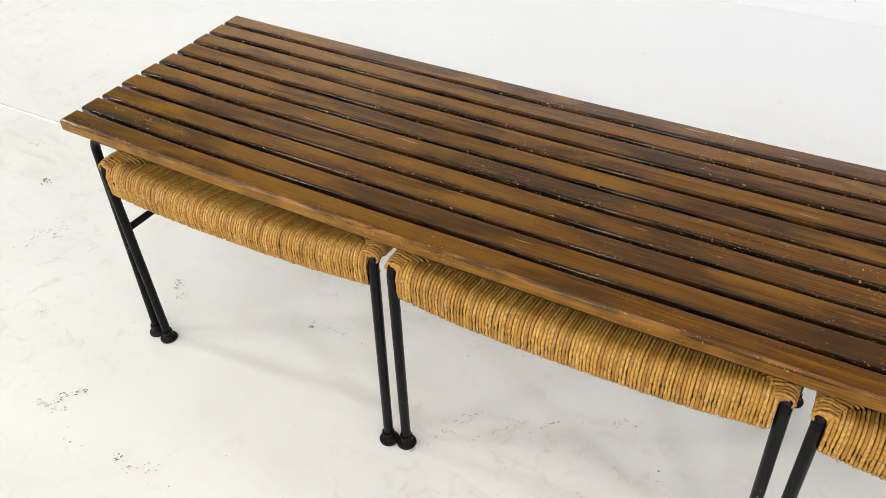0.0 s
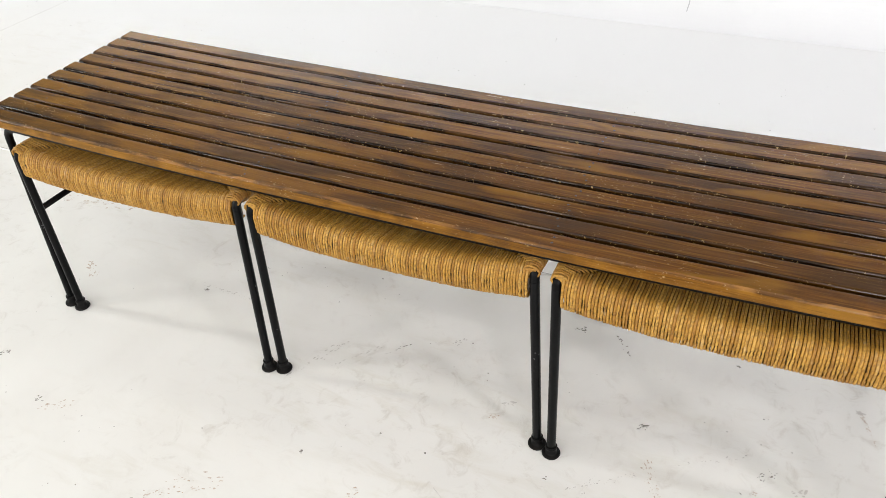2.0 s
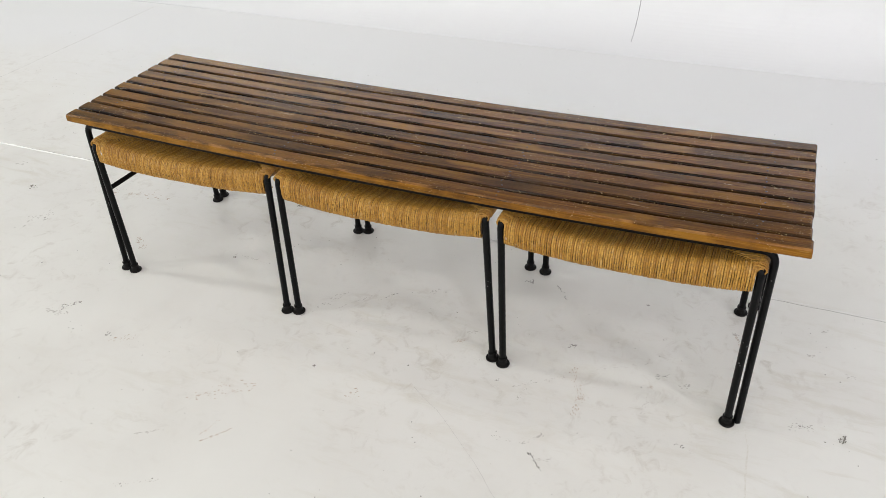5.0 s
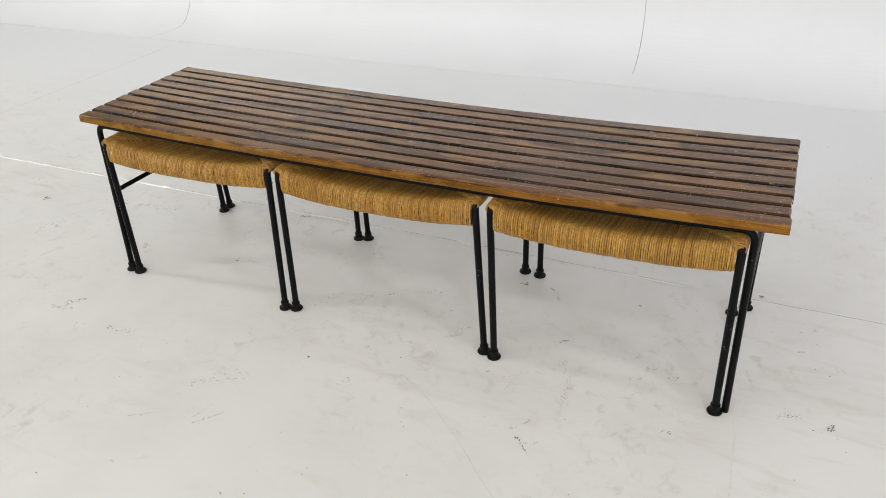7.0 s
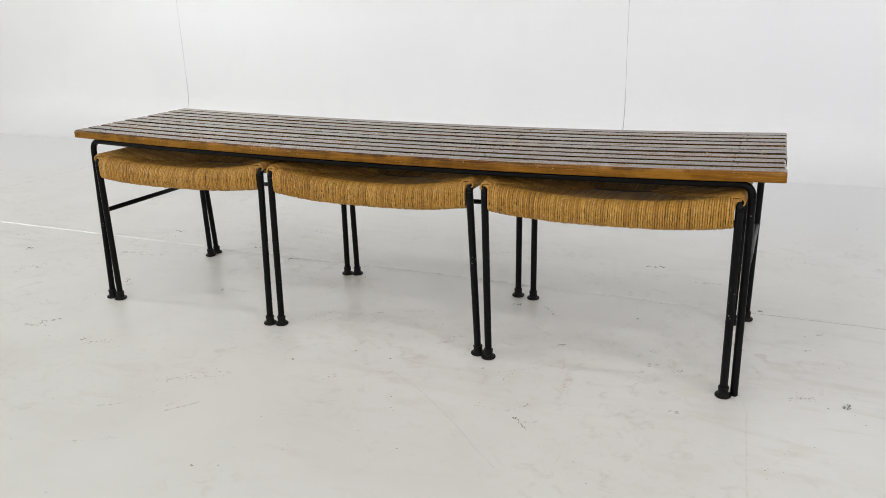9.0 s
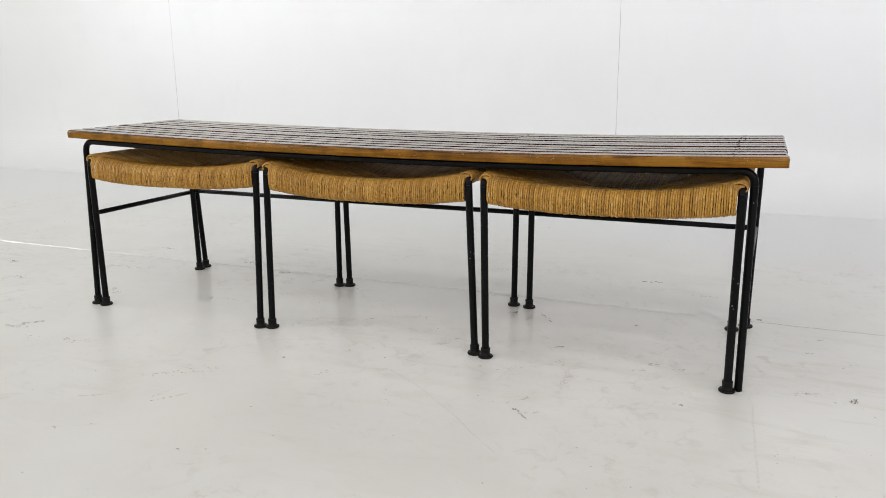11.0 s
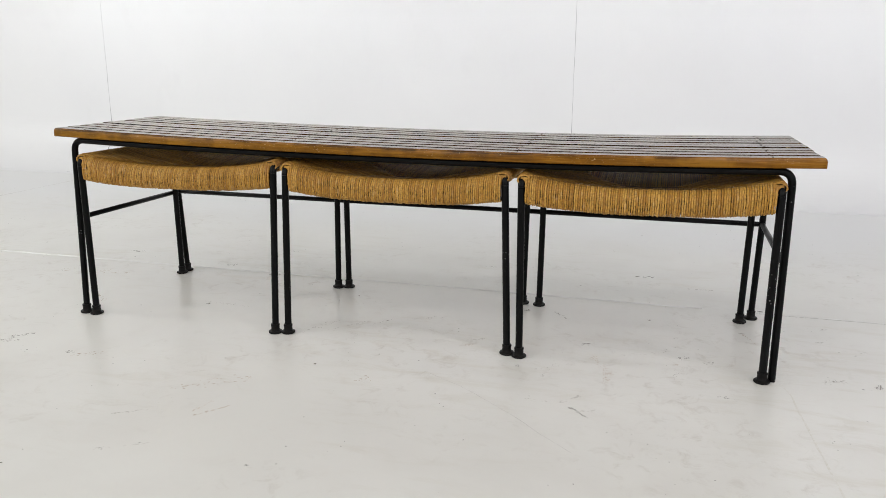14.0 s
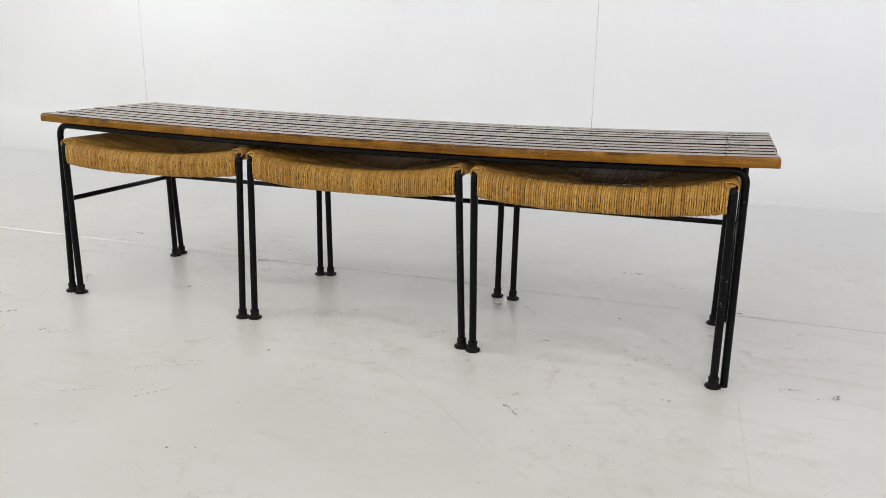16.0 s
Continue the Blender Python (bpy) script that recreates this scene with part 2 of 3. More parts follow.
FLOOR = floor_paint()
CYC = wall_paint("white_cove_paint", (0.83, 0.835, 0.845), (0.79, 0.795, 0.81), 0.55)
ROOM = wall_paint("grey_room_paint", (0.22, 0.22, 0.22), (0.17, 0.17, 0.17), 0.8)
CRACK = plain("dark_crack_dirt", (0.20, 0.19, 0.18), (0.42, 0.40, 0.38), 30.0, 0.8)
SEAM = plain("grey_wall_seam", (0.24, 0.24, 0.25), (0.58, 0.58, 0.60), 5.0, 0.8)
RIDGE = plain("white_paint_ridge", (0.90, 0.90, 0.89), (0.80, 0.79, 0.77), 14.0, 0.22)
HAIR = plain("faint_grey_hairline", (0.52, 0.505, 0.485), (0.66, 0.645, 0.625), 30.0, 0.6)
SCUFF_DARK = plain("black_scuff", (0.10, 0.09, 0.08), (0.36, 0.34, 0.31), 140.0, 0.7)
SCUFF_GREY = plain("grey_scuff", (0.46, 0.44, 0.41), (0.63, 0.61, 0.58), 70.0, 0.6)
SCUFF_RUST = plain("rusty_scuff", (0.46, 0.37, 0.30), (0.62, 0.55, 0.48), 70.0, 0.6)
FAINT = plain("faint_yellowed_line", (0.68, 0.66, 0.60), (0.77, 0.76, 0.73), 130.0, 0.5)
NAIL = plain("dark_nail_steel", (0.004, 0.0035, 0.003), (0.016, 0.013, 0.010), 200.0, 0.4)


# ---- mesh helpers ----
def link_mesh(name, verts, faces, mats, parent=None, label="", smooth=False):
    me = bpy.data.meshes.new(name)
    me.from_pydata(verts, [], faces)
    for m in (mats if isinstance(mats, (list, tuple)) else [mats]):
        me.materials.append(m)
    me.polygons.foreach_set("use_smooth", [smooth] * len(me.polygons))
    me.update()
    return link_data(name, me, parent, label)


def link_data(name, me, parent=None, label=""):
    ob = new(name, me)
    if parent is not None:
        ob.parent = parent
    if label:
        ob["label"] = label
    return ob


def thing(name, x, y, z, label, category, group=""):
    ob = new(name)
    ob.empty_display_size = 0.05
    ob.location = (x, y, z)
    return tagged(ob, label, category, group)


def box(x0, x1, y0, y1, z0, z1):
    v = [(x, y, z) for z in (z0, z1) for y in (y0, y1) for x in (x0, x1)]
    return v, [(0, 2, 3, 1), (4, 5, 7, 6), (0, 1, 5, 4), (2, 6, 7, 3), (0, 4, 6, 2), (1, 3, 7, 5)]


def fillet(points, radius, steps=7):
    """Round the inner corners of a polyline."""
    pts = [Vector(p) for p in points]
    out = [pts[0]]
    for a, b, c in zip(pts, pts[1:], pts[2:]):
        u, w = (a - b).normalized(), (c - b).normalized()
        if u.angle(w) > math.pi - 0.08:
            out.append(b)
            continue
        cut = min(radius / math.tan(u.angle(w) / 2), (a - b).length * 0.49, (c - b).length * 0.49)
        p, q = b + u * cut, b + w * cut
        for i in range(steps + 1):
            s = i / steps
            out.append(p.lerp(b, s).lerp(b.lerp(q, s), s))
    out.append(pts[-1])
    return out


def rod(points, radius, sides=14, dome=0.25):
    """A round bar along points, with softly domed ends."""
    pts = [Vector(p) for p in points]
    tang = []
    for i in range(len(pts)):
        a, b = pts[max(i - 1, 0)], pts[min(i + 1, len(pts) - 1)]
        tang.append((b - a).normalized())
    radii = [radius] * len(pts)
    if dome:
        pts, tang = [pts[0], *pts, pts[-1]], [tang[0], *tang, tang[-1]]
        radii = [radius * (1 - dome), *radii, radius * (1 - dome)]
        pts[1] = pts[1] + tang[0] * radius * dome
        pts[-2] = pts[-2] - tang[-1] * radius * dome
    side = tang[0].orthogonal().normalized()
    verts, faces = [], []
    for p, t, r in zip(pts, tang, radii):
        side = (side - t * side.dot(t)).normalized()
        up = t.cross(side)
        for j in range(sides):
            a = 2 * math.pi * j / sides
            verts.append(p + (side * math.cos(a) + up * math.sin(a)) * r)
    n = len(pts)
    for i in range(n - 1):
        for j in range(sides):
            k = (j + 1) % sides
            faces.append((i * sides + j, i * sides + k, (i + 1) * sides + k, (i + 1) * sides + j))
    faces.append(tuple(range(sides - 1, -1, -1)))
    faces.append(tuple((n - 1) * sides + j for j in range(sides)))
    return verts, faces


def turned(profile, sides=24):
    """A turned solid from (radius, height) pairs, closed at both ends."""
    verts, faces = [], []
    for r, z in profile:
        for j in range(sides):
            a = 2 * math.pi * j / sides
            verts.append((r * math.cos(a), r * math.sin(a), z))
    for i in range(len(profile) - 1):
        for j in range(sides):
            k = (j + 1) % sides
            faces.append((i * sides + j, i * sides + k, (i + 1) * sides + k, (i + 1) * sides + j))
    faces.append(tuple(range(sides - 1, -1, -1)))
    faces.append(tuple((len(profile) - 1) * sides + j for j in range(sides)))
    return verts, faces


# ---- the studio ----
X0, X1, Y0 = -5.2, 4.2, -4.7

# floor, cove and back wall are one painted sheet; the floor stops where the cove begins
v, f = box(X0, X1, Y0, WALL_Y - COVE, -0.12, 0.0)
floor = tagged(link_mesh("floor", v, f, FLOOR), "worn glossy white painted concrete studio floor", "floor", "", "structure")


CYC_TOP = 1.45


def cove_wall():
    prof = [(WALL_Y - COVE + COVE * math.sin(a), COVE - COVE * math.cos(a)) for a in [i * math.pi / 40 for i in range(21)]]
    prof += [(WALL_Y, 0.6), (WALL_Y, CYC_TOP)]
    back = [(WALL_Y + 0.12, CYC_TOP), (WALL_Y + 0.12, -0.12), (WALL_Y - COVE, -0.12)]
    ring = prof + back
    n = len(ring)
    verts = [(x, y, z) for x in (X0, X1) for y, z in ring]
    faces = [(i, (i + 1) % n, n + (i + 1) % n, n + i) for i in range(n)]
    faces += [tuple(range(n - 1, -1, -1)), tuple(range(n, 2 * n))]
    return verts, faces


v, f = cove_wall()
wall_north = tagged(link_mesh("wall_north", v, f, CYC, smooth=False), "smooth white studio wall curving into the floor", "wall", "", "structure")
for p in wall_north.data.polygons:
    p.use_smooth = len(p.vertices) == 4 and p.normal.y < 0.1 and p.center.y < WALL_Y + 0.01 and p.center.z > -0.05
for nm, b in (("wall_upper", (X0, X1, WALL_Y + 0.002, WALL_Y + 0.12, CYC_TOP, CEIL)), ("wall_south", (X0, X1, Y0 - 0.12, Y0, -0.12, CEIL)), ("wall_west", (X0 - 0.12, X0, Y0, WALL_Y, -0.12, CEIL)), ("wall_east", (X1, X1 + 0.12, Y0, WALL_Y, -0.12, CEIL))):
    v, f = box(*b)
    tagged(link_mesh(nm, v, f, ROOM), "plain grey painted studio wall", "wall", "", "structure")
v, f = box(X0, X1, Y0, WALL_Y, CEIL, CEIL + 0.12)
tagged(link_mesh("ceiling", v, f, ROOM), "plain dark grey studio ceiling", "ceiling", "", "structure")


def wall_seam(x, z0, z1, sweep):
    """An open joint between two cove boards, running up the wall."""
    rnd = random.Random(int(x * 100) + 7)
    pts = []
    for i in range(46):
        z = z0 + (z1 - z0) * (i / 45) ** 2.4
        if z < COVE:
            a = math.acos(1 - z / COVE)
            y = WALL_Y - COVE + COVE * math.sin(a)
            ny, nz = -math.sin(a), math.cos(a)
        else:
            y, ny, nz = WALL_Y, -1.0, 0.0
        w = (0.0011 if z < 0.3 else 0.0005) + 0.0006 * rnd.random() * (1.6 if z < 0.5 else 0.7)
        xx = x + sweep * max(0.0, 1 - z / 0.05) ** 2 + rnd.uniform(-0.0006, 0.0006)
        pts.append((xx, y + ny * 0.0008, z + nz * 0.0008, w))
    verts, faces = [], []
    for xx, y, z, w in pts:
        verts += [(xx - w, y, z), (xx + w, y, z)]
    for i in range(len(pts) - 1):
        faces.append((2 * i, 2 * i + 1, 2 * i + 3, 2 * i + 2))
    return link_mesh("seam", verts, faces, SEAM, wall_north, "thin dark open joint in the wall")


wall_seam(0.117, 0.02, 1.35, 0.0)
wall_seam(-2.19, 0.002, 1.35, -0.13)


# ---- bench ----
LEFT, RIGHT = -0.769, 0.776
SLAT_W, SLAT_T = 0.0308, 0.0180
BACK_EDGE = 0.183


def front_edge(x):
    """The top is a little deeper at its left end than at its right."""
    return -0.2005 + 0.0155 * (x + 0.77) / 1.54


def slat_y(x, i):
    pitch = (BACK_EDGE - front_edge(x) - SLAT_W) / 9
    return front_edge(x) + SLAT_W / 2 + i * pitch


def top_z(x, s=0.0):
    """Height of the sagging bench top at x; s goes from 0 at the front slat to 1 at the back one."""
    u = x - 0.20 + 0.04 * s
    lift = (0.0172 - 0.0030 * s) * (u / 0.963) ** 2 if u < 0 else (0.0092 - 0.0005 * s) * (u / 0.565) ** 2
    return 0.4000 + 0.0012 * s + lift


def slat_mesh(name, x0, x1, i, seed):
    rnd = random.Random(seed)
    s = i / 9
    w, t = SLAT_W / 2, SLAT_T
    # the front slat keeps a square face with a worn arris; the others' flanks are grimy and painted dark for the shade
    # in the gaps
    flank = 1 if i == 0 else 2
    sec = [(-w + 0.0015, -t, flank), (-w, -t + 0.0015, flank)]
    if i == 0:
        sec += [(-w, -0.0040, 2), (-w + 0.0008, -0.0022, 2), (-w + 0.0021, -0.0009, 2), (-w + 0.0036, 0.0, 0), (-w + 0.0048, 0.0, 0)]
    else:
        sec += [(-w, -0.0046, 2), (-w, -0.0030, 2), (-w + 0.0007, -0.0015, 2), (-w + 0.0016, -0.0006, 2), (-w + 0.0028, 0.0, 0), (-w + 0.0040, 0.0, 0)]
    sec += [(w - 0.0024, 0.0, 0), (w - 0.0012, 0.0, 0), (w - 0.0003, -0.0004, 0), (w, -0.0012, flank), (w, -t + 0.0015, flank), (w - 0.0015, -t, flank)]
    m = len(sec)
    n = 40
    stations = [(x0, 0.0048, 0.0012), (x0 + 0.0012, 0.0018, 0.0004), (x0 + 0.0042, 0.0, 0.0)]
    stations += [(x0 + 0.0042 + (x1 - x0 - 0.0084) * k / n, 0.0, 0.0) for k in range(1, n)]
    stations += [(x1 - 0.0042, 0.0, 0.0), (x1 - 0.0012, 0.0018, 0.0004), (x1, 0.0048, 0.0012)]
    verts, faces, slots = [], [], []
    ph = rnd.uniform(0, 6)
    for x, drop, nar in stations:
        wob = 0.0004 * math.sin(x * 9 + ph) + 0.0003 * math.sin(x * 23 + 2 * ph) + slat_y(x, i) - slat_y(0, i)
        for y, z, _ in sec:
            top = max(0.0, (z + t) / t)
            verts.append((x, y * (1 - nar / w) + wob, top_z(x, s) + z - drop * top))
    for q in range(len(stations) - 1):
        for j in range(m):
            k = (j + 1) % m
            faces.append((q * m + j, (q + 1) * m + j, (q + 1) * m + k, q * m + k))
            slots.append(sec[j][2])
    faces.append(tuple(range(m)))
    faces.append(tuple((len(stations) - 1) * m + j for j in range(m - 1, -1, -1)))
    slots += [2, 2]
    me = bpy.data.meshes.new(name)
    me.from_pydata(verts, [], faces)
    for mt in ((WOOD, WOOD_SIDE, WOOD_EDGE) if i == 0 else (WOOD, WOOD_SIDE, WOOD_GRIME_SHADE)):
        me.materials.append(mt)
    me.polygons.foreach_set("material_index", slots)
    me.polygons.foreach_set("use_smooth", [len(p.vertices) == 4 for p in me.polygons])
    me.set_sharp_from_angle(angle=0.46)
    me.update()
    return me


bench = thing("bench", 0, 0, 0, "long slatted bench with dark-stained wooden top and black steel legs", "bench")
slats = []
for i in range(10):
    rnd = random.Random(40 + i)
    me = slat_mesh("slat", LEFT - 0.0006 * i + rnd.uniform(-0.0015, 0.002), RIGHT - 0.0010 * i + rnd.uniform(-0.002, 0.0015), i, 60 + i)
    s = link_data("slat", me, bench, "dark amber stained wooden slat with worn edges")
    s.location = (0, slat_y(0, i), rnd.uniform(-0.0006, 0.0006))
    slats.append(s)

# two nails a slat over each of the four cross straps
NAIL_X = (-0.698, -0.229, 0.243, 0.692)
nail_v, nail_f = turned([(0.0017, -0.004), (0.0017, 0.0002), (0.0014, 0.0005), (0.0011, 0.0002), (0.0004, 0.0004)], 10)
nail_me = bpy.data.meshes.new("nail")
nail_me.from_pydata(nail_v, [], nail_f)
nail_me.materials.append(NAIL)
rnd = random.Random(5)
for i, s in enumerate(slats):
    for nx in NAIL_X:
        for side in (-1, 1):
            x = nx + rnd.uniform(-0.005, 0.005)
            y = 0.0020 + side * 0.0068 + rnd.uniform(-0.0015, 0.0015) + slat_y(x, i) - slat_y(0, i)
            nail = link_data("nail", nail_me, s)
            nail.location = (x, y, top_z(x, i / 9) - 0.0001)

for nx in NAIL_X:
    v = []
    for y, q in ((-0.163, 0.0), (0.151, 1.0)):
        z = top_z(nx, q) - SLAT_T
        v += [(nx - 0.0125, y, z - 0.0062), (nx + 0.0125, y, z - 0.0062), (nx - 0.0125, y, z - 0.0008), (nx + 0.0125, y, z - 0.0008)]
    link_mesh("strap", v, [(0, 1, 3, 2), (5, 4, 6, 7), (0, 4, 5, 1), (2, 3, 7, 6), (0, 2, 6, 4), (1, 5, 7, 3)], BLACK, bench, "flat black steel strap under the slats")

R = 0.0068
def rail_y(x, s):
    return -0.184 + 0.015 * (x + 0.73) / 1.46 if s == 0 else 0.164


for y0, y1, q in ((0.009, 0.028, 0.0), (-0.028, -0.009, 1.0)):
    xs = [-0.69 + 1.38 * i / 24 for i in range(25)]
    v, f = [], []
    for x in xs:
        y, z = rail_y(x, q), top_z(x, q) - SLAT_T
        v += [(x, y + y0, z - 0.0150), (x, y + y1, z - 0.0150), (x, y + y1, z - 0.0065), (x, y + y0, z - 0.0065)]
    for i in range(24):
        for j in range(4):
            k = (j + 1) % 4
            f.append((4 * i + j, 4 * i + 4 + j, 4 * i + 4 + k, 4 * i + k))
    f += [(0, 1, 2, 3), (99, 98, 97, 96)]
    link_mesh("support_bar", v, f, BLACK, bench, "flat black steel bar behind the rail")


def rail_z(x, s):
    return top_z(x, s) - SLAT_T - R - 0.0006


def bench_frame(s, left_foot, right_foot, lx, rx):
    mid = [(x, rail_y(x, s), rail_z(x, s)) for x in [lx + 0.12 + (rx - lx - 0.24) * i / 20 for i in range(21)]]
    path = [left_foot, (lx, rail_y(lx, s), rail_z(lx, s)), *mid, (rx, rail_y(rx, s), rail_z(rx, s)), right_foot]
    head = fillet(path[:3], 0.024)
    tail = fillet(path[-3:], 0.024)
    return head[:-1] + [Vector(p) for p in path[2:-2]] + tail[1:]


def foot_cap(parent, x, y):
    """A rubber glide: a flat round flange with a slim collar round the leg."""
    v, f = turned([(0.0080, 0.0), (0.0132, 0.0), (0.0143, 0.0010), (0.0146, 0.0028), (0.0139, 0.0044), (0.0120, 0.0050), (0.0098, 0.0053), (0.0090, 0.0062), (0.0088, 0.0150), (0.0093, 0.0160), (0.0093, 0.0186), (0.0086, 0.0196), (0.0062, 0.0198)])
    ob = link_mesh("foot_cap", v, f, RUBBER, parent, "black flanged rubber foot", True)
    ob.data.set_sharp_from_angle(angle=0.7)
    ob.location = (x, y, 0.0)
    return ob


FOOT_FL, FOOT_FR, FOOT_BL, FOOT_BR = (-0.734, -0.198, 0.004), (0.7275, -0.1800, 0.0), (-0.718, 0.178, 0.004), (0.722, 0.180, 0.004)
TOP_FL, TOP_FR, TOP_BL, TOP_BR = -0.7315, 0.7275, -0.727, 0.728
def bent_bar(points, radius, parent, rail, rail_label, caps):
    """A bar bent into a rail with a leg at each end; caps says which legs stand on a rubber foot."""
    pieces = ((points[:2], "leg", "straight black steel leg"), (points[1:-1], rail, rail_label), (points[:-3:-1], "leg", "straight black steel leg"))
    for (pts, name, lab), cap in zip(pieces, (caps[0], False, caps[1])):
        v, f = rod(pts, radius, 14, 0.0)
        ob = link_mesh(name, v, f, BLACK, parent, lab, True)
        ob.data.set_sharp_from_angle(angle=0.8)
        if cap:
            foot_cap(ob, pts[0][0], pts[0][1])


bent_bar(bench_frame(0.0, FOOT_FL, FOOT_FR, TOP_FL, TOP_FR), R, bench, "front_rail", "black steel rail bent down at both ends", (True, False))
bent_bar(bench_frame(1.0, FOOT_BL, FOOT_BR, TOP_BL, TOP_BR), R, bench, "back_rail", "black steel rail bent down at both ends", (True, True))


def on_leg(foot, x, s, z):
    """The point at height z on the leg from a foot up to the end of the rail."""
    q = z / rail_z(x, s)
    return Vector((foot[0] + (x - foot[0]) * q, foot[1] + (rail_y(x, s) - foot[1]) * q, z))


STRETCH = 0.219
fl, fr = on_leg(FOOT_FL, TOP_FL, 0.0, STRETCH), on_leg(FOOT_FR, TOP_FR, 0.0, STRETCH)
bl, br = on_leg(FOOT_BL, TOP_BL, 1.0, STRETCH), on_leg(FOOT_BR, TOP_BR, 1.0, STRETCH)
for a, b, lab in ((bl, br, "long black steel back stretcher"), (fl, bl, "black steel side stretcher"), (fr, br, "black steel side stretcher")):
    v, f = rod([a, b], 0.0056, 12)
    link_mesh("stretcher", v, f, BLACK, bench, lab, True)


# ---- stools ----
def add_strand(verts, faces, pts, r, axis, sides=6, thin=()):
    """One cord along pts, its section turned round the given cross axis."""
    base = len(verts)
    n = len(pts)
    for i, p in enumerate(pts):
        t = (pts[min(i + 1, n - 1)] - pts[max(i - 1, 0)]).normalized()
        up = t.cross(axis).normalized()
        rr = r * (0.75 if i in (0, n - 1) else 0.62 if i in thin else 0.86 if i > n - 6 else 1.0)
        for j in range(sides):
            a = 2 * math.pi * j / sides
            verts.append(p + axis * (math.cos(a) * rr * 1.05) + up * (math.sin(a) * rr * 0.8))
    for i in range(n - 1):
        for j in range(sides):
            k = (j + 1) % sides
            faces.append((base + i * sides + j, base + i * sides + k, base + (i + 1) * sides + k, base + (i + 1) * sides + j))


def seat_dip(x, y, w, d, sag, z):
    """Height of the woven seat: sagging rails, and a hollow towards the middle."""
    u, q = min(1.0, abs(2 * x / w)), min(1.0, abs(2 * y / d))
    return z - sag * (1 - u ** 2.4) - 0.015 * (1 - u * u) * (1 - q * q) - 0.002 * (1 - q)


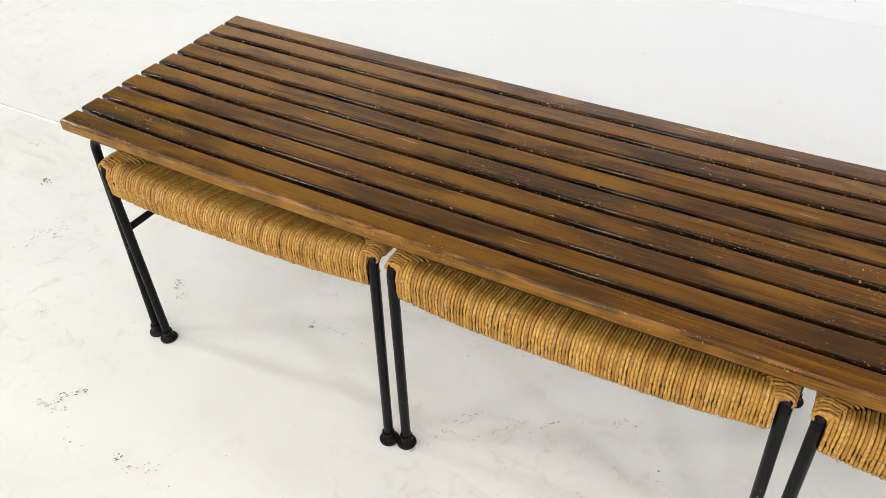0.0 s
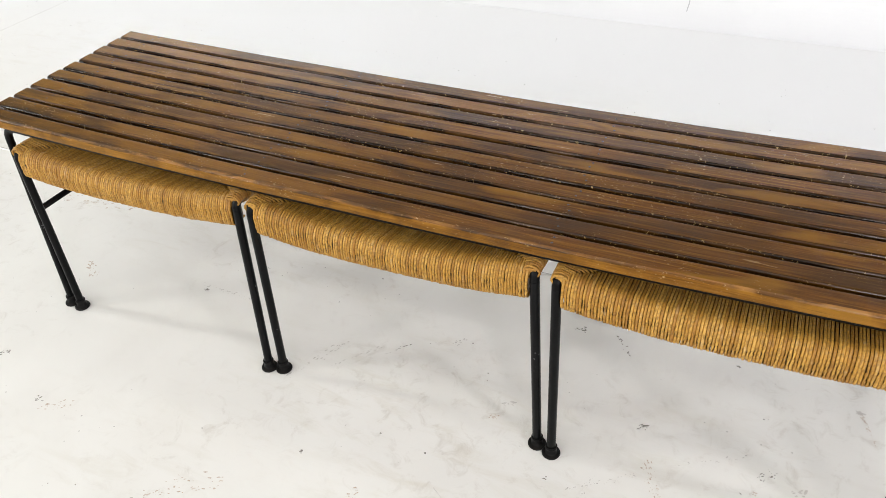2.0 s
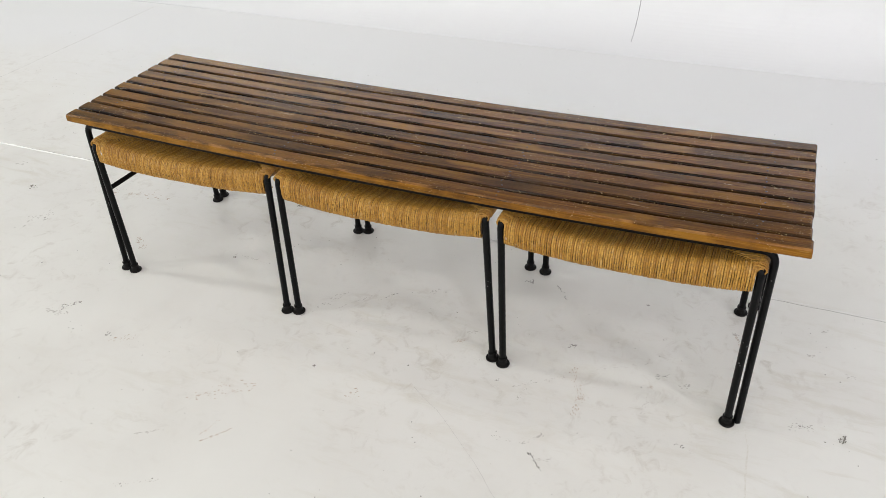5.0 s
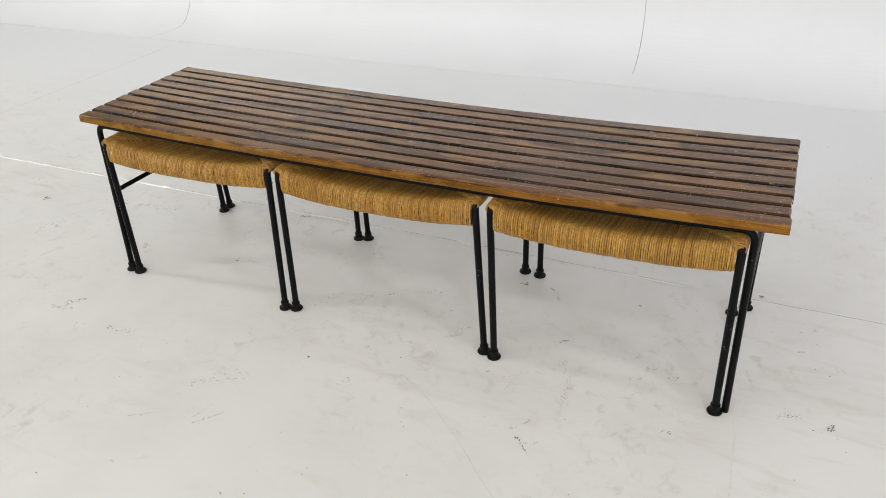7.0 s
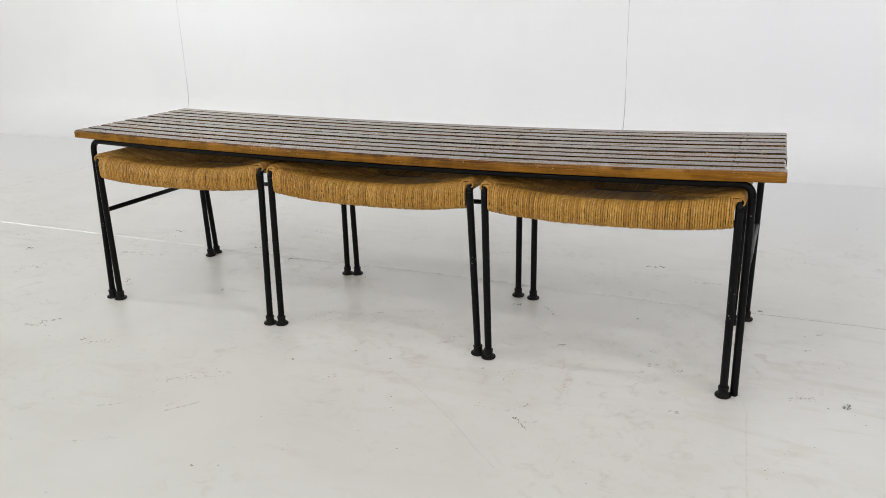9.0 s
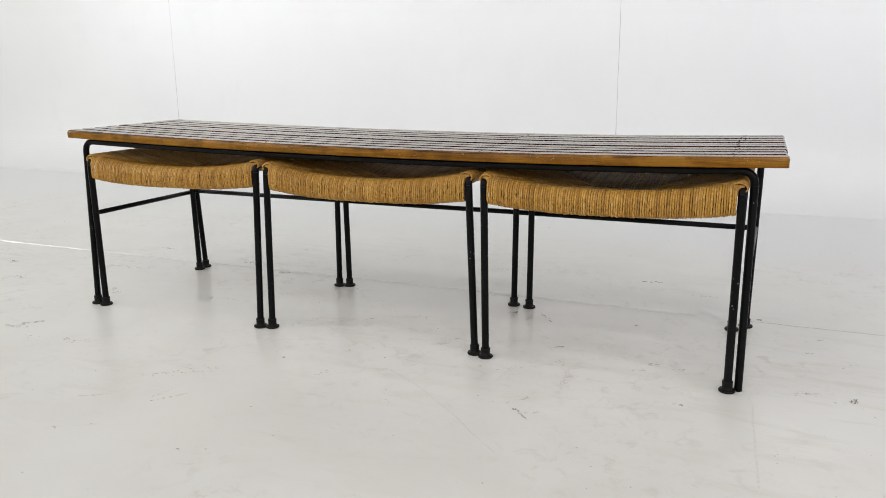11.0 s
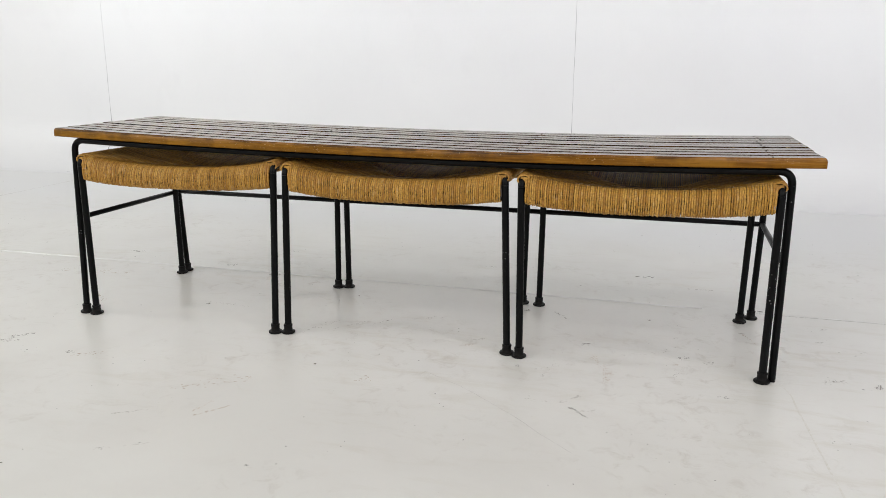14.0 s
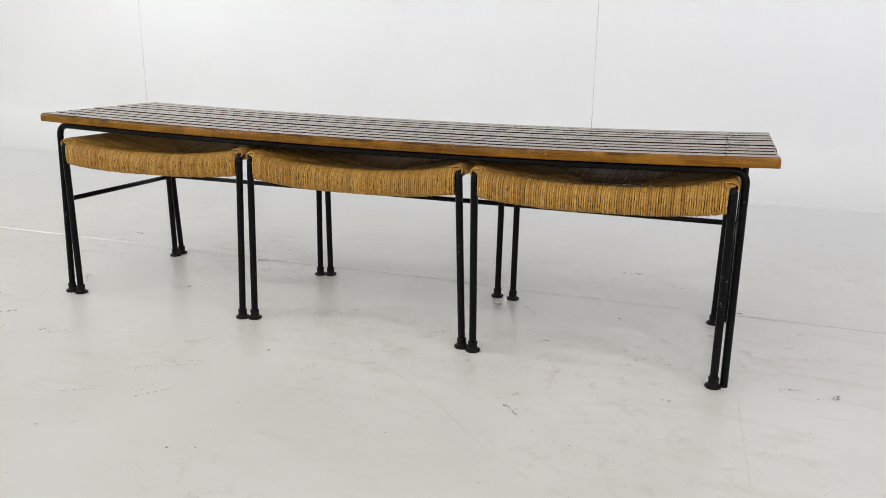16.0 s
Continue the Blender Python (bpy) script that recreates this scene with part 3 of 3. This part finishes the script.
def stool(cx, cy, w, d, z, sag, tilt, yaw, feet, seed, label):
    """w, d: between the leg axes; z: top of the seat's corners; yaw: degrees; feet: the four feet, front left, front right, back left, back right."""
    rnd = random.Random(seed)
    ob = thing("stool", cx, cy, 0, label, "stool", "stools under the bench")
    ob.rotation_euler = (0, 0, radians(yaw))
    turn = Matrix.Rotation(-radians(yaw), 2)
    feet = [turn @ Vector((fx - cx, fy - cy)) for fx, fy in feet]
    hw, hd = w / 2, d / 2
    lean = lambda x: tilt * x / hw
    # two bent side frames, each with a front and a back leg
    for sx, pair in ((-1, (0, 2)), (1, (1, 3))):
        (fx, fy), (bx, by) = feet[pair[0]], feet[pair[1]]
        zr = z + lean(sx * hw) - 0.0125
        path = [(fx, fy, 0.004), (sx * hw, -hd, zr), (0.4 * sx * hw + 0.6 * bx, hd, zr), (bx, by, 0.004)]
        bent_bar(fillet(path, 0.013), 0.0070, ob, "side_rail", "bent black steel side rail", (True, True))
    # curved double rails at front and back, hidden by the weave, and padding inside it, coloured dark as the shade
    # between cords
    pad_v, pad_f = [], []
    nx, ny = 24, 16
    for j in range(ny + 1):
        for i in range(nx + 1):
            x, y = -hw + w * i / nx, -hd + 0.004 + (d - 0.008) * j / ny
            pad_v.append((x, y, seat_dip(x, y, w, d, sag, z) + lean(x) - 0.0062))
    for j in range(ny):
        for i in range(nx):
            a = j * (nx + 1) + i
            pad_f.append((a, a + 1, a + nx + 2, a + nx + 1))
    seat = link_mesh("woven_seat", pad_v, pad_f, RUSH_SHADE_CORE, ob, "golden twisted rush seat woven to the corners", True)
    # the weave is lower in the middle, where the rails bow down less than the cords
    tall = lambda x: 0.0570 - 0.0085 * (1 - min(1.0, abs(x / hw)) ** 2)
    for sy in (-1, 1):
        cv, cf = [], []
        for i in range(nx + 1):
            x = (-hw + 0.010) + (w - 0.020) * i / nx
            t = seat_dip(x, hd, w, d, sag, z) + lean(x)
            for dy, dz in ((0.004, -0.006), (0.004, -tall(x) + 0.005), (0.022, -tall(x) + 0.005), (0.022, -0.006)):
                cv.append((x, sy * (hd - dy), t + dz))
        for i in range(nx):
            for j in range(4):
                k = (j + 1) % 4
                cf.append((4 * i + j, 4 * i + k, 4 * i + 4 + k, 4 * i + 4 + j))
        cf += [(3, 2, 1, 0), tuple(4 * nx + j for j in range(4))]
        link_mesh("rail_padding", cv, cf, RUSH_SHADE_CORE, seat)
    # small wrapped fillings under the cords at the corners
    for sx in (-1, 1):
        for sy in (-1, 1):
            zc = z + lean(sx * hw)
            xa, xb = sorted((sx * (hw - 0.014), sx * (hw + 0.0020)))
            ya, yb = sorted((sy * (hd - 0.030), sy * (hd + 0.0005)))
            v, f = box(xa, xb, ya, yb, zc - 0.0205, zc - 0.0062)
            link_mesh("corner_filling", v, f, RUSH, seat)
    # cords over the front and back rails
    X, Y = Vector((1, 0, 0)), Vector((0, 1, 0))
    for sy in (-1, 1):
        verts, faces = [], []
        # the cords lie between the legs
        inner = w - 0.0150
        n = int(inner / 0.0041)
        for i in range(n):
            x = -inner / 2 + inner * (i + 0.5) / n + rnd.uniform(-0.0003, 0.0003)
            r = 0.00196 + rnd.uniform(-0.00012, 0.00014)
            lx = rnd.gauss(0, 0.0003)
            out = rnd.uniform(-0.0005, 0.0005)
            t = seat_dip(x, hd, w, d, sag, z) + lean(x) - r + rnd.uniform(-0.0004, 0.0004)
            reach = min(hw - abs(x), hd)
            low = tall(x) - 0.0036 + rnd.uniform(-0.0006, 0.0006)
            ring = [(0.030, -low + 0.003), (0.016, -low), (0.006, -low + 0.0006), (0.0015, -low + 0.004)]
            rows = 8
            for k in range(rows):
                ring.append((-out + rnd.uniform(-0.0004, 0.0004), -low + 0.009 + (low - 0.027) * k / (rows - 1)))
            ring += [(0.0034, -0.0102), (0.0088, -0.0036), (0.0185, 0.0)]
            # short slits where a cord is pinched
            thin = set()
            for _ in range(rnd.choice((0, 1, 1, 2))):
                gap = rnd.randint(3, 10)
                thin |= {gap, gap + 1}
            pts = []
            for k, (dy, dz) in enumerate(ring):
                pts.append(Vector((x + lx * (0.5 - k / 14) + rnd.gauss(0, 0.00020 if 2 < k < 12 else 0.00008), sy * (hd + 0.0062 - dy), t + dz)))
            m = 5
            end = max(reach, 0.018)
            for k in range(1, m + 1):
                y0 = 0.019
                y = hd + 0.0062 - (y0 + (max(end, y0 + 0.006) - y0) * k / m)
                zz = seat_dip(x, y, w, d, sag, z) + lean(x) - r - (0.004 if k == m else 0)
                pts.append(Vector((x + lx * -0.5, sy * y, zz)))
            add_strand(verts, faces, pts, r, X, 6, thin)
        tagged(link_mesh("rush_weave", verts, faces, RUSH, seat, "", True), kind="stuff")
    # cords over the side rails
    for sx in (-1, 1):
        verts, faces = [], []
        inner = d + 0.006
        n = int(inner / 0.0043)
        for i in range(n):
            y = -inner / 2 + inner * (i + 0.5) / n + rnd.uniform(-0.0005, 0.0005)
            r = 0.00212 + rnd.uniform(-0.0003, 0.0003)
            ly = rnd.gauss(0, 0.0008)
            near = max(hd - abs(y), 0.0)
            t = seat_dip(hw, y, w, d, sag, z) + lean(sx * hw) - r + 0.0018 - 0.0035 * max(0.0, 1 - (hd + 0.003 - abs(y)) / 0.012) ** 2
            tuck = 0.024 if near > 0.02 else 0.019
            ring = [(0.020, -tuck), (0.010, -tuck - 0.001), (0.002, -tuck + 0.004), (-0.0015, -tuck * 0.5), (0.0, -0.0055), (0.0036, -0.0014), (0.010, 0.0)]
            pts = [Vector((sx * (hw + 0.0062 - dx), y + ly * (0.5 - k / 6), t + dz)) for k, (dx, dz) in enumerate(ring)]
            end = max(min(near, hw) + 0.005, 0.014)
            for k in range(1, 7):
                x = hw + 0.0062 - (0.010 + (end + 0.0062 - 0.010) * k / 6)
                zz = seat_dip(x, y, w, d, sag, z) + lean(sx * x) - r + 0.0012 - (0.004 if k == 6 else 0)
                pts.append(Vector((sx * x, y - ly * 0.5, zz)))
            add_strand(verts, faces, pts, r, Y)
        tagged(link_mesh("rush_weave", verts, faces, RUSH, seat, "", True), kind="stuff")
    return ob


stool(-0.4810, -0.0250, 0.4600, 0.342, 0.3640, 0.0210, 0.002, 0.7, ((-0.706, -0.2005), (-0.2575, -0.2005), (-0.717, 0.150), (-0.261, 0.146)), 11, "black steel stool with golden woven rush seat under the bench")
stool(0.0000, -0.0220, 0.4500, 0.337, 0.3625, 0.0235, 0.000, 1.0, ((-0.231, -0.194), (0.238, -0.182), (-0.236, 0.154), (0.211, 0.148)), 12, "black steel stool with golden woven rush seat between two others")
stool(0.4850, -0.0225, 0.4510, 0.333, 0.3640, 0.0225, 0.003, 0.1, ((0.264, -0.191), (0.710, -0.190), (0.250, 0.143), (0.696, 0.148)), 13, "black steel stool with golden rush seat beside an uncapped leg")


# ---- floor joints and wear ----
def ribbon(points, width, height, seed, mat, name, label, wob=0.001):
    rnd = random.Random(seed)
    pts = [Vector((x, y, 0)) for x, y in points]
    dense = []
    for a, b in zip(pts, pts[1:]):
        n = max(2, int((b - a).length / 0.03))
        dense += [a.lerp(b, i / n) for i in range(n)]
    dense.append(pts[-1])
    verts, faces = [], []
    for i, p in enumerate(dense):
        a, b = dense[max(i - 1, 0)], dense[min(i + 1, len(dense) - 1)]
        side = Vector((-(b - a).y, (b - a).x, 0)).normalized()
        c = p + side * rnd.uniform(-wob, wob)
        w = width * rnd.uniform(0.45, 1.15) / 2
        for s, h in ((-1, 0.0002), (0, height * rnd.uniform(0.6, 1.1)), (1, 0.0002)):
            q = c + side * s * w
            verts.append((q.x, q.y, h))
    for i in range(len(dense) - 1):
        for j in range(2):
            a = 3 * i + j
            faces.append((a, a + 1, a + 4, a + 3))
    return link_mesh(name, verts, faces, mat, floor, label)


def scuff(x, y, length, width, angle, count, size, mat, seed):
    """A worn mark: a scatter of small irregular flakes along a stroke."""
    rnd = random.Random(seed)
    verts, faces = [], []
    for _ in range(int(count * 1.4)):
        s = rnd.uniform(-0.5, 0.5)
        u, w = s * length, rnd.gauss(0, width / 2.5)
        px = x + u * math.cos(angle) - w * math.sin(angle)
        py = y + u * math.sin(angle) + w * math.cos(angle)
        r = size * rnd.uniform(0.2, 1.0)
        st = rnd.uniform(1.0, 2.6)
        n = rnd.randint(5, 8)
        base = len(verts)
        rot = angle + rnd.uniform(-0.5, 0.5)
        for j in range(n):
            a = 2 * math.pi * j / n
            rr = r * rnd.uniform(0.4, 1.15)
            ex, ey = rr * st * math.cos(a), rr * math.sin(a)
            verts.append((px + ex * math.cos(rot) - ey * math.sin(rot), py + ex * math.sin(rot) + ey * math.cos(rot), 0.0004 + 0.00001 * (len(faces) % 30)))
        faces.append(tuple(range(base, base + n)))
    return link_mesh("scuff", verts, faces, mat, floor)


ribbon([(-5.0, 0.200), (-1.6, 0.205), (0.0, 0.222), (0.62, 0.221)], 0.0062, 0.0034, 3, RIDGE, "joint_filler", "raised white paint along a floor joint")
# dark joint line that also paints the shaded edge of the ridge
ribbon([(-5.0, 0.2045), (-1.6, 0.2095), (0.0, 0.2265), (0.62, 0.2255)], 0.0016, 0.0004, 9, CRACK, "floor_joint", "thin dark line along a floor joint")
ribbon([(0.72, 0.2275), (1.2, 0.230), (2.6, 0.233)], 0.0028, 0.0010, 10, RIDGE, "joint_filler", "raised white paint along a floor joint")
ribbon([(0.72, 0.2215), (1.2, 0.224), (4.1, 0.228)], 0.0017, 0.0005, 4, CRACK, "floor_joint", "thin dark line along a floor joint")
ribbon([(-2.13, -4.4), (-2.115, 0.45), (-2.10, 1.5)], 0.0040, 0.0005, 5, HAIR, "floor_joint", "faint grey joint in the floor")
ribbon([(0.742, -0.19), (0.753, -0.24), (0.765, -0.39), (0.776, -0.56), (0.79, -0.9)], 0.0042, 0.0004, 8, FAINT, "floor_joint", "faint grey joint in the floor", 0.0015)
ribbon([(0.12, -0.32), (0.19, -0.36), (0.30, -0.45), (0.41, -0.55)], 0.0008, 0.0004, 6, HAIR, "hairline_crack", "hairline crack in the floor paint", 0.002)
scuff(0.407, -0.411, 0.050, 0.003, -0.8, 16, 0.0022, SCUFF_DARK, 300)
scuff(0.384, -0.362, 0.050, 0.006, 0.9, 22, 0.0018, SCUFF_GREY, 301)
scuff(-0.310, -0.614, 0.060, 0.004, 0.6, 16, 0.0020, SCUFF_GREY, 302)
scuff(-0.182, -0.573, 0.060, 0.004, 0.9, 20, 0.0018, SCUFF_RUST, 303)
scuff(0.425, -0.194, 0.100, 0.012, -1.1, 60, 0.0016, SCUFF_RUST, 304)
scuff(0.437, -0.249, 0.060, 0.010, -1.5, 26, 0.0016, SCUFF_RUST, 305)
scuff(0.838, -0.152, 0.045, 0.014, 0.2, 22, 0.0022, SCUFF_GREY, 306)
scuff(0.842, -0.150, 0.015, 0.006, 0.2, 6, 0.0022, SCUFF_DARK, 307)
scuff(0.910, -0.156, 0.020, 0.009, 1.2, 20, 0.0016, SCUFF_DARK, 308)
scuff(0.644, -0.281, 0.030, 0.012, 0.1, 14, 0.0014, SCUFF_DARK, 309)
scuff(0.621, -0.122, 0.020, 0.008, 0.7, 12, 0.0024, SCUFF_GREY, 310)
scuff(0.845, 0.057, 0.014, 0.007, 0.3, 8, 0.0022, SCUFF_GREY, 311)
scuff(0.869, 0.146, 0.012, 0.005, 0.3, 6, 0.0020, SCUFF_GREY, 312)
scuff(0.694, 0.070, 0.014, 0.007, 0.0, 8, 0.0026, SCUFF_GREY, 313)
scuff(0.707, 0.039, 0.070, 0.004, -1.2, 22, 0.0016, SCUFF_RUST, 314)
scuff(0.310, 0.081, 0.050, 0.008, -0.9, 14, 0.0020, SCUFF_DARK, 315)
scuff(0.168, -0.121, 0.020, 0.010, 0.3, 12, 0.0022, SCUFF_GREY, 316)
scuff(0.154, -0.156, 0.016, 0.008, 0.3, 8, 0.0022, SCUFF_RUST, 317)
scuff(-0.778, -0.101, 0.060, 0.014, -0.7, 26, 0.0024, SCUFF_RUST, 318)
scuff(-0.766, -0.372, 0.022, 0.010, 0.8, 10, 0.0024, SCUFF_DARK, 319)
scuff(-0.788, -0.399, 0.034, 0.014, 0.2, 14, 0.0030, SCUFF_GREY, 320)
scuff(-0.227, -0.455, 0.090, 0.030, 0.4, 26, 0.0020, SCUFF_RUST, 321)
scuff(-0.597, -0.418, 0.016, 0.008, 0.8, 8, 0.0020, SCUFF_DARK, 322)
scuff(-0.553, -0.417, 0.060, 0.012, 0.5, 18, 0.0020, SCUFF_RUST, 323)
scuff(-1.296, 0.025, 0.024, 0.012, -0.3, 14, 0.0032, SCUFF_DARK, 324)
scuff(-1.143, -0.094, 0.070, 0.028, 1.0, 24, 0.0036, SCUFF_GREY, 325)
scuff(-0.754, -0.396, 0.030, 0.012, 0.3, 12, 0.0028, SCUFF_GREY, 326)
scuff(-0.749, -0.355, 0.022, 0.008, 0.8, 10, 0.0022, SCUFF_DARK, 327)
scuff(-0.502, -0.066, 0.010, 0.005, 0.3, 5, 0.0020, SCUFF_DARK, 328)
scuff(-0.460, -0.058, 0.130, 0.006, -0.05, 24, 0.0018, SCUFF_GREY, 329)
scuff(-0.127, -0.120, 0.10, 0.004, 0.9, 26, 0.0014, SCUFF_GREY, 330)
scuff(-0.064, -0.074, 0.050, 0.003, 0.9, 12, 0.0014, SCUFF_DARK, 331)
scuff(0.032, -0.019, 0.030, 0.008, 1.1, 14, 0.0018, SCUFF_GREY, 332)
scuff(-0.190, -0.150, 0.14, 0.010, 1.1, 36, 0.0018, SCUFF_GREY, 333)
scuff(0.226, 0.097, 0.020, 0.010, 0.2, 9, 0.0024, SCUFF_DARK, 334)
scuff(-0.469, 0.203, 0.030, 0.010, 0.2, 10, 0.0026, SCUFF_DARK, 335)
scuff(-0.104, -0.338, 0.006, 0.004, 0.2, 3, 0.0022, SCUFF_DARK, 336)
scuff(0.505, 0.105, 0.010, 0.005, 0.2, 5, 0.0026, SCUFF_DARK, 337)
scuff(0.484, 0.464, 0.05, 0.008, 0.1, 10, 0.0030, SCUFF_DARK, 338)
scuff(-0.036, -0.717, 0.005, 0.003, 0.0, 3, 0.0018, SCUFF_DARK, 339)
scuff(0.383, -0.086, 0.014, 0.008, 0.1, 8, 0.0024, SCUFF_DARK, 340)
scuff(0.350, -0.215, 0.110, 0.006, 0.6, 34, 0.0012, SCUFF_GREY, 341)
scuff(0.330, -0.245, 0.080, 0.006, 1.4, 22, 0.0012, SCUFF_GREY, 342)
scuff(0.500, -0.110, 0.090, 0.004, 0.5, 16, 0.0012, SCUFF_GREY, 343)
scuff(0.575, -0.110, 0.030, 0.012, 1.0, 18, 0.0014, SCUFF_DARK, 344)
scuff(0.560, -0.150, 0.012, 0.006, 0.4, 6, 0.0018, SCUFF_RUST, 345)
scuff(0.560, -0.200, 0.050, 0.008, 1.5, 14, 0.0014, SCUFF_GREY, 346)
scuff(0.330, -0.380, 0.040, 0.008, 0.0, 10, 0.0014, SCUFF_GREY, 347)
scuff(-0.28, -0.50, 0.050, 0.012, 0.7, 14, 0.0020, SCUFF_RUST, 348)
scuff(-0.205, -0.560, 0.050, 0.004, 1.3, 14, 0.0014, SCUFF_RUST, 349)
scuff(0.010, -0.380, 0.030, 0.016, 0.6, 12, 0.0018, SCUFF_RUST, 350)
scuff(0.270, -0.240, 0.006, 0.003, 0.0, 3, 0.0020, SCUFF_DARK, 351)
scuff(-0.63, 0.26, 0.030, 0.012, 0.3, 10, 0.0026, SCUFF_DARK, 352)
scuff(-0.95, 0.10, 0.20, 0.020, 0.1, 26, 0.0030, SCUFF_RUST, 353)
scuff(-0.98, 0.32, 0.05, 0.012, 0.2, 10, 0.0028, SCUFF_DARK, 354)
scuff(-1.45, 0.12, 0.040, 0.016, 0.3, 12, 0.0030, SCUFF_GREY, 355)
scuff(-0.55, 0.45, 0.060, 0.010, 0.0, 12, 0.0028, SCUFF_GREY, 356)
scuff(0.10, 0.45, 0.10, 0.010, 0.1, 14, 0.0028, SCUFF_GREY, 357)
scuff(0.62, 0.38, 0.060, 0.010, 0.1, 10, 0.0026, SCUFF_GREY, 358)
scuff(0.75, 0.24, 0.012, 0.006, 0.1, 5, 0.0026, SCUFF_DARK, 359)
scuff(0.92, 0.02, 0.016, 0.008, 0.4, 8, 0.0024, SCUFF_GREY, 360)
scuff(-0.25, -0.72, 0.100, 0.006, 0.5, 18, 0.0014, SCUFF_GREY, 361)
scuff(-0.27, -0.735, 0.008, 0.003, 0.1, 4, 0.0018, SCUFF_DARK, 362)
scuff(0.42, -0.40, 0.030, 0.008, 0.4, 10, 0.0016, SCUFF_GREY, 363)


def specks(count, seed):
    rnd = random.Random(seed)
    verts, faces = [], []
    for _ in range(count):
        px, py = rnd.uniform(-1.9, 1.5), rnd.uniform(-1.1, 1.2)
        r = 0.0004 + 0.0016 * rnd.random() ** 2.5
        n = rnd.randint(5, 7)
        base = len(verts)
        for j in range(n):
            a = 2 * math.pi * j / n
            rr = r * rnd.uniform(0.6, 1.2)
            verts.append((px + rr * 1.3 * math.cos(a), py + rr * math.sin(a), 0.0004))
        faces.append(tuple(range(base, base + n)))
    return tagged(link_mesh("dirt_specks", verts, faces, SCUFF_DARK, floor, "tiny dark dirt specks on the paint"), kind="stuff")


specks(420, 77)
